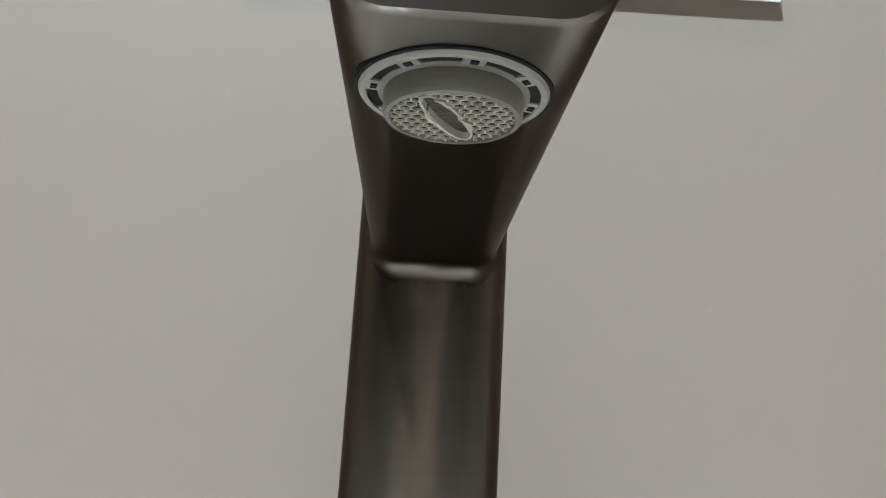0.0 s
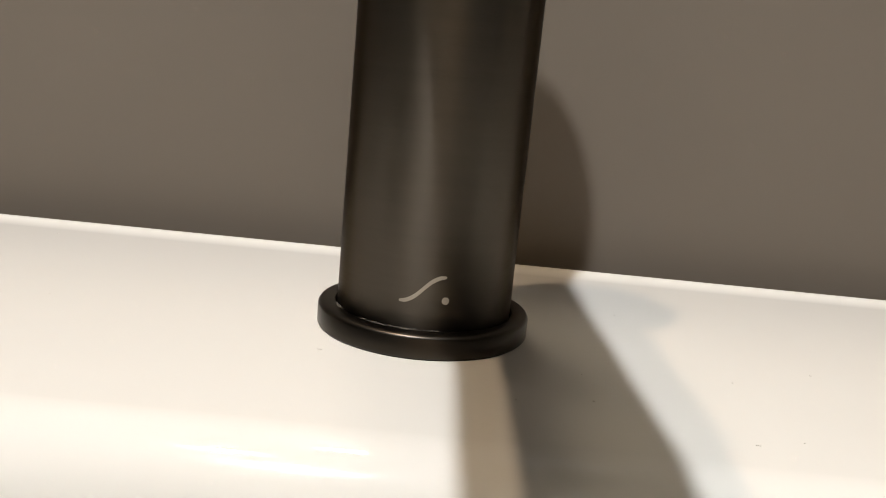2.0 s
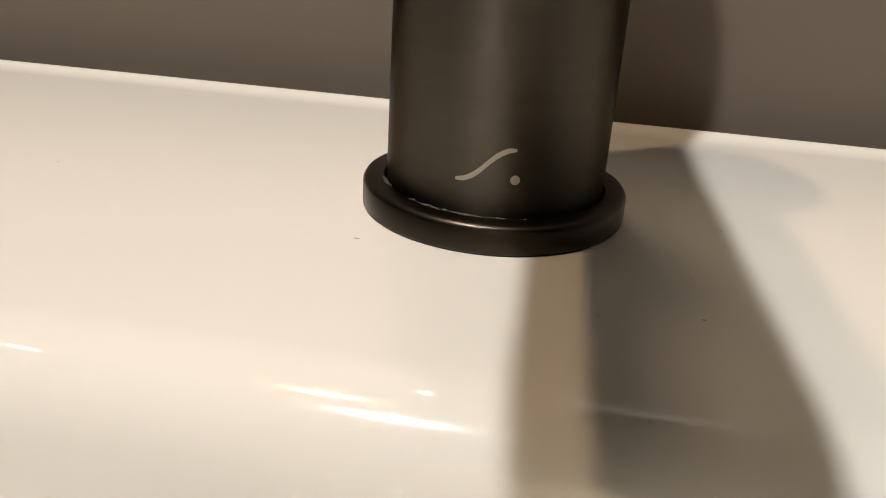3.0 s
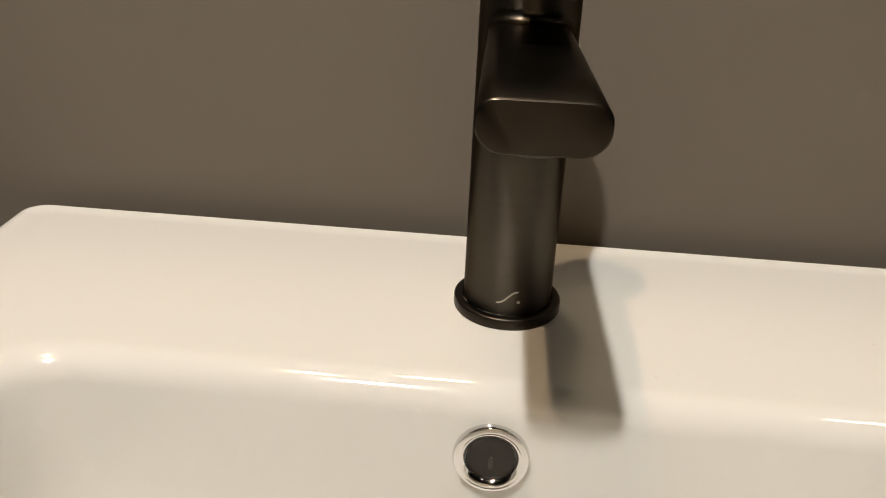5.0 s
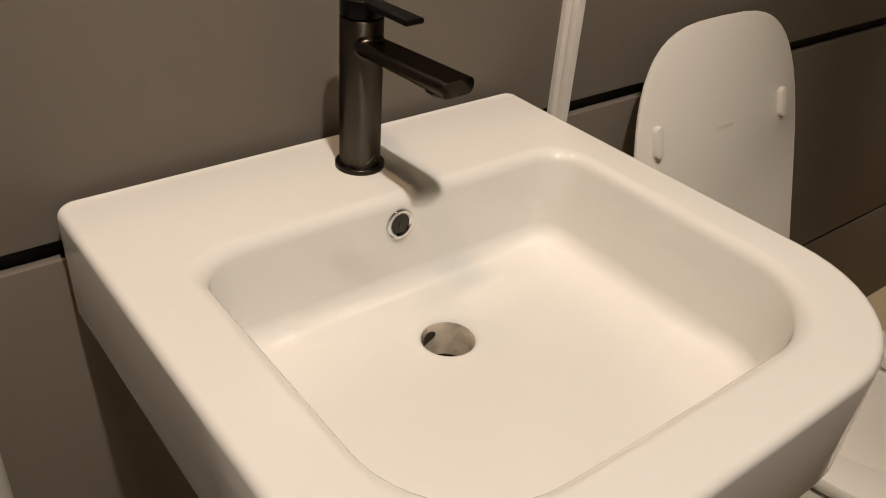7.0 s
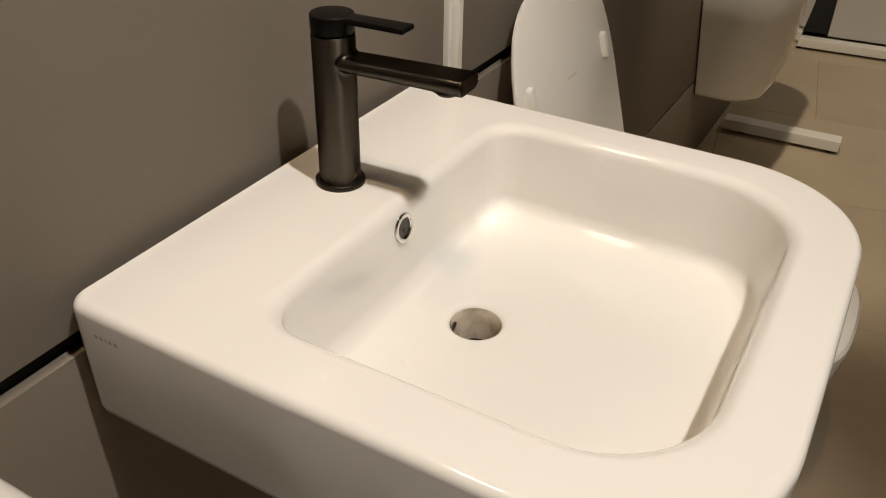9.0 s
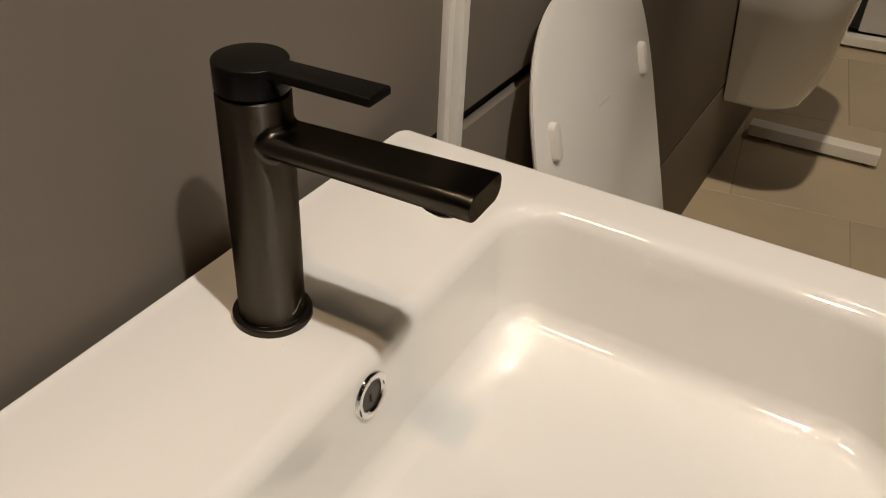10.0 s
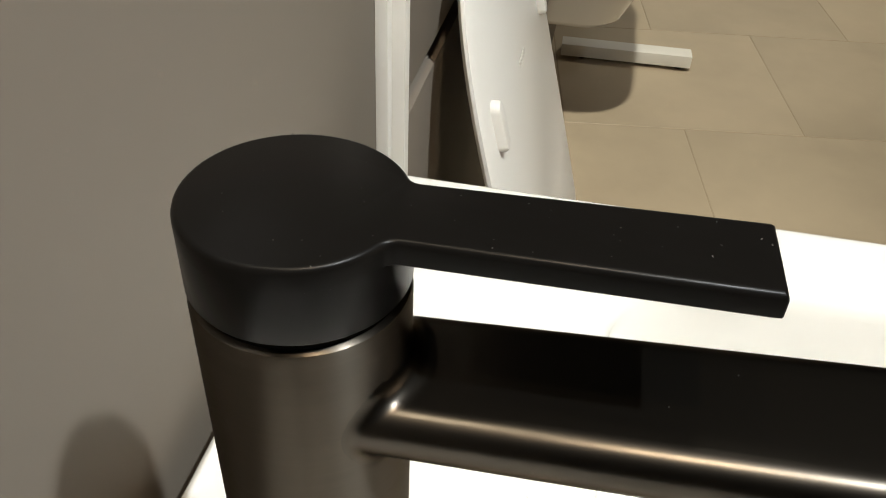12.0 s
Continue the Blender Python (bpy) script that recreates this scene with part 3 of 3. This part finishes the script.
toilet = thing("wall_hung_toilet", (0.638, 0, 0), "white wall-hung ceramic toilet with its lid raised against the wall", "toilet")
plan = egg(0.187, -0.012, -0.480, power=3.2)
cy = -0.20
bl = [scaled(plan, 0.55, 0.02, 0.10, 0.35), scaled(plan, 0.72, 0.0, 0.13, 0.55), scaled(plan, 0.86, -0.02, 0.22, 0.80), scaled(plan, 0.95, -0.05, 0.31, 0.95), scaled(plan, 0.985, cy, 0.37), scaled(plan, 0.985, cy, 0.388), scaled(plan, 0.97, cy, 0.394),
      scaled(plan, 0.70, -0.27, 0.394, 0.72), scaled(plan, 0.66, -0.27, 0.385, 0.68), scaled(plan, 0.60, -0.27, 0.32, 0.60), scaled(plan, 0.42, -0.25, 0.24, 0.42), scaled(plan, 0.2, -0.22, 0.20, 0.2)]
part("bowl", loft(bl), PORCELAIN, toilet, angle=60)
bk = [lift(rounded(-0.17, 0.17, -0.10, WALL - 0.025, 0.01, 0.03), 0.14), lift(rounded(-0.18, 0.18, -0.10, WALL - 0.025, 0.01, 0.03), 0.385), lift(rounded(-0.175, 0.175, -0.10, WALL - 0.030, 0.01, 0.03), 0.392)]
part("rear", loft(bk), PORCELAIN, toilet)
hole = [(x * 0.66, -0.27 + (y + 0.27) * 0.66) for x, y in plan]
st = [lift(hole, 0.400), lift([(x * 0.995, y) for x, y in plan], 0.400), lift(plan, 0.404), lift(plan, 0.413), scaled(plan, 0.985, cy, 0.4185), scaled(plan, 0.955, cy, 0.420), [(x * 1.06, -0.27 + (y + 0.27) * 1.05, 0.420) for x, y in hole], [(x * 1.01, y, 0.416) for x, y in hole], lift(hole, 0.400)]
part("seat", loft(st, False, False), SEAT_PLASTIC, toilet)
LEAN = 15.5
lid_plan = egg(0.188, 0.0, -0.447, power=3.4)
lm = [scaled(lid_plan, 0.97, -0.2, 0.0), lift(lid_plan, 0.004), lift(lid_plan, 0.007), scaled(lid_plan, 0.985, -0.2, 0.0100), scaled(lid_plan, 0.94, -0.2, 0.0110)]
lid_m = Matrix.Translation((-0.0075, -0.061, 0.426)) @ Matrix.Rotation(radians(-(90 + LEAN)), 4, "X")
bm = loft(lm)
bm.transform(lid_m)
lid = part("lid", bm, SEAT_PLASTIC, toilet, "raised white toilet lid, its underside to the room")
for x in (-0.149, 0.138):
    bump_loops = [lift(rounded(x - 0.0086 + i, x + 0.0086 - i, -0.325 + i, -0.280 - i, 0.0085 - i, 0.0085 - i, 6, 2), z) for i, z in ((0, 0.001), (0.0003, -0.005), (0.0015, -0.0075), (0.004, -0.0085))]
    bm = loft(bump_loops)
    bm.transform(lid_m)
    part("bumper", bm, SEAT_PLASTIC, lid, "white rubber bumper")
for k in range(5):
    bm = box(-0.016 + 0.0075 * k, -0.0105 + 0.0075 * k, -0.2955, -0.2905, -0.0006, 0.0005, 0)
    bm.transform(lid_m)
    part("printed_bar", bm, PALEPRINT, lid)
for x in (-0.09, 0.09):
    bm = turned([(0.011, -0.025), (0.012, -0.022), (0.012, 0.022), (0.011, 0.025)], 24, Matrix.Translation((x, -0.052, 0.414)) @ Matrix.Rotation(radians(90), 4, "Y"), cap=True)
    part("hinge", bm, CHROME, toilet)

# close-coupled toilet on the other side of the basin, only its cistern's corner shows
cist = thing("toilet_with_cistern", (-0.53, 0, 0), "white ceramic toilet with a cistern standing against the wall", "toilet")
CX = 0.183
cl = [lift(rounded(-CX + i, CX - i, -0.050 + i, WALL - 0.004, 0.006, 0.030 - i * 0.5), z) for i, z in ((0.012, 0.40), (0.006, 0.41), (0.003, 0.55), (0.003, 0.690))]
part("cistern", loft(cl), PORCELAIN, cist)
tl = [lift(rounded(-CX + i, CX - i, -0.056 + i, WALL - 0.004, 0.006, 0.034 - i * 0.5), z) for i, z in ((0.004, 0.692), (0.0, 0.695), (0.0, 0.716), (0.003, 0.727), (0.009, 0.735), (0.018, 0.739), (0.03, 0.740))]
part("cistern_lid", loft(tl), PORCELAIN, cist, "white ceramic cistern lid with rounded edges", angle=60)
base_loops = [lift(rounded(-0.12, 0.12, -0.50, WALL - 0.004, 0.01, 0.11), 0.0), lift(rounded(-0.115, 0.115, -0.48, WALL - 0.004, 0.01, 0.11), 0.15), lift(rounded(-0.175, 0.175, -0.58, WALL - 0.004, 0.01, 0.16), 0.37), lift(rounded(-0.178, 0.178, -0.585, WALL - 0.004, 0.01, 0.16), 0.3995)]
part("pedestal", loft(base_loops), PORCELAIN, cist)

# wall-hung basin further along the wall, its underside tapering towards the floor
wide = thing("wall_hung_basin", (1.94, WALL - 0.0115, 0), "white ceramic wall-hung basin with a tapering underside", "washbasin")
sl = []
for z, hw, d in ((0.257, 0.150, 0.145), (0.260, 0.162, 0.160), (0.270, 0.169, 0.174), (0.31, 0.183, 0.194), (0.38, 0.212, 0.212), (0.47, 0.248, 0.223), (0.56, 0.284, 0.232), (0.70, 0.298, 0.236), (0.708, 0.296, 0.234), (0.712, 0.290, 0.228)):
    sl.append(lift(rounded(-hw, hw, -d, 0.0, 0.004, d * 0.52), z))
for z, hw, d in ((0.712, 0.262, 0.200), (0.706, 0.254, 0.192), (0.60, 0.225, 0.175), (0.57, 0.18, 0.15)):
    sl.append(lift(rounded(-hw, hw, -d, -0.035, 0.02, d * 0.45), z))
part("shell", loft(sl[2:]), PORCELAIN, wide, angle=60)
part("lower_rim", loft(sl[:3]), PORCELAIN, wide, "rounded lower rim", angle=60)

# second display wall standing across, far off
far = thing("display_stand", (3.17, 0.0, 0.0), "off-white display panel on a white floor rail with a black edge", "display stand", turn=6.0)
part("panel", box(0.03, 0.05, -1.0, -0.135, 0.05, 1.9, 0.002), FARWHITE, far)
part("upright", box(0.0, 0.03, -0.02, 0.03, 0.047, 1.9, 0.002), WHITEPAINT, far)
part("backing", box(0.055, 0.075, -1.0, 0.02, 0.05, 1.9, 0.001), BLACKGAP, far)

# ---- floor ----
floor = structure("floor", box(-4.12, 6.12, -4.12, 2.12, -0.1, -0.0012, 0), GROUT, "beige stone-look floor tiles with thin dark joints", "floor")
TS = 0.605
TURN = 8.3
tile_mesh = mesh_from(box(-TS / 2 + 0.0015, TS / 2 - 0.0015, -TS / 2 + 0.0015, TS / 2 - 0.0015, -0.006, 0.0, 0.0008, seg=1), "tile", TILE)
tm = pose(0, 0, 0, 0, 0, TURN)
ORIGIN = Vector((2.437, -0.225, 0))
for i in range(-13, 8):
    for j in range(-10, 9):
        c = ORIGIN + tm.to_3x3() @ Vector(((i + 0.5) * TS, (j + 0.5 + (0.5 if i % 2 else 0.0)) * TS, 0))
        if -3.75 < c.x < 5.75 and -3.75 < c.y < 1.75:
            ob = new("tile", tile_mesh)
            ob.parent = floor
            ob.matrix_local = pose(c.x, c.y, 0.0, 0, 0, TURN)
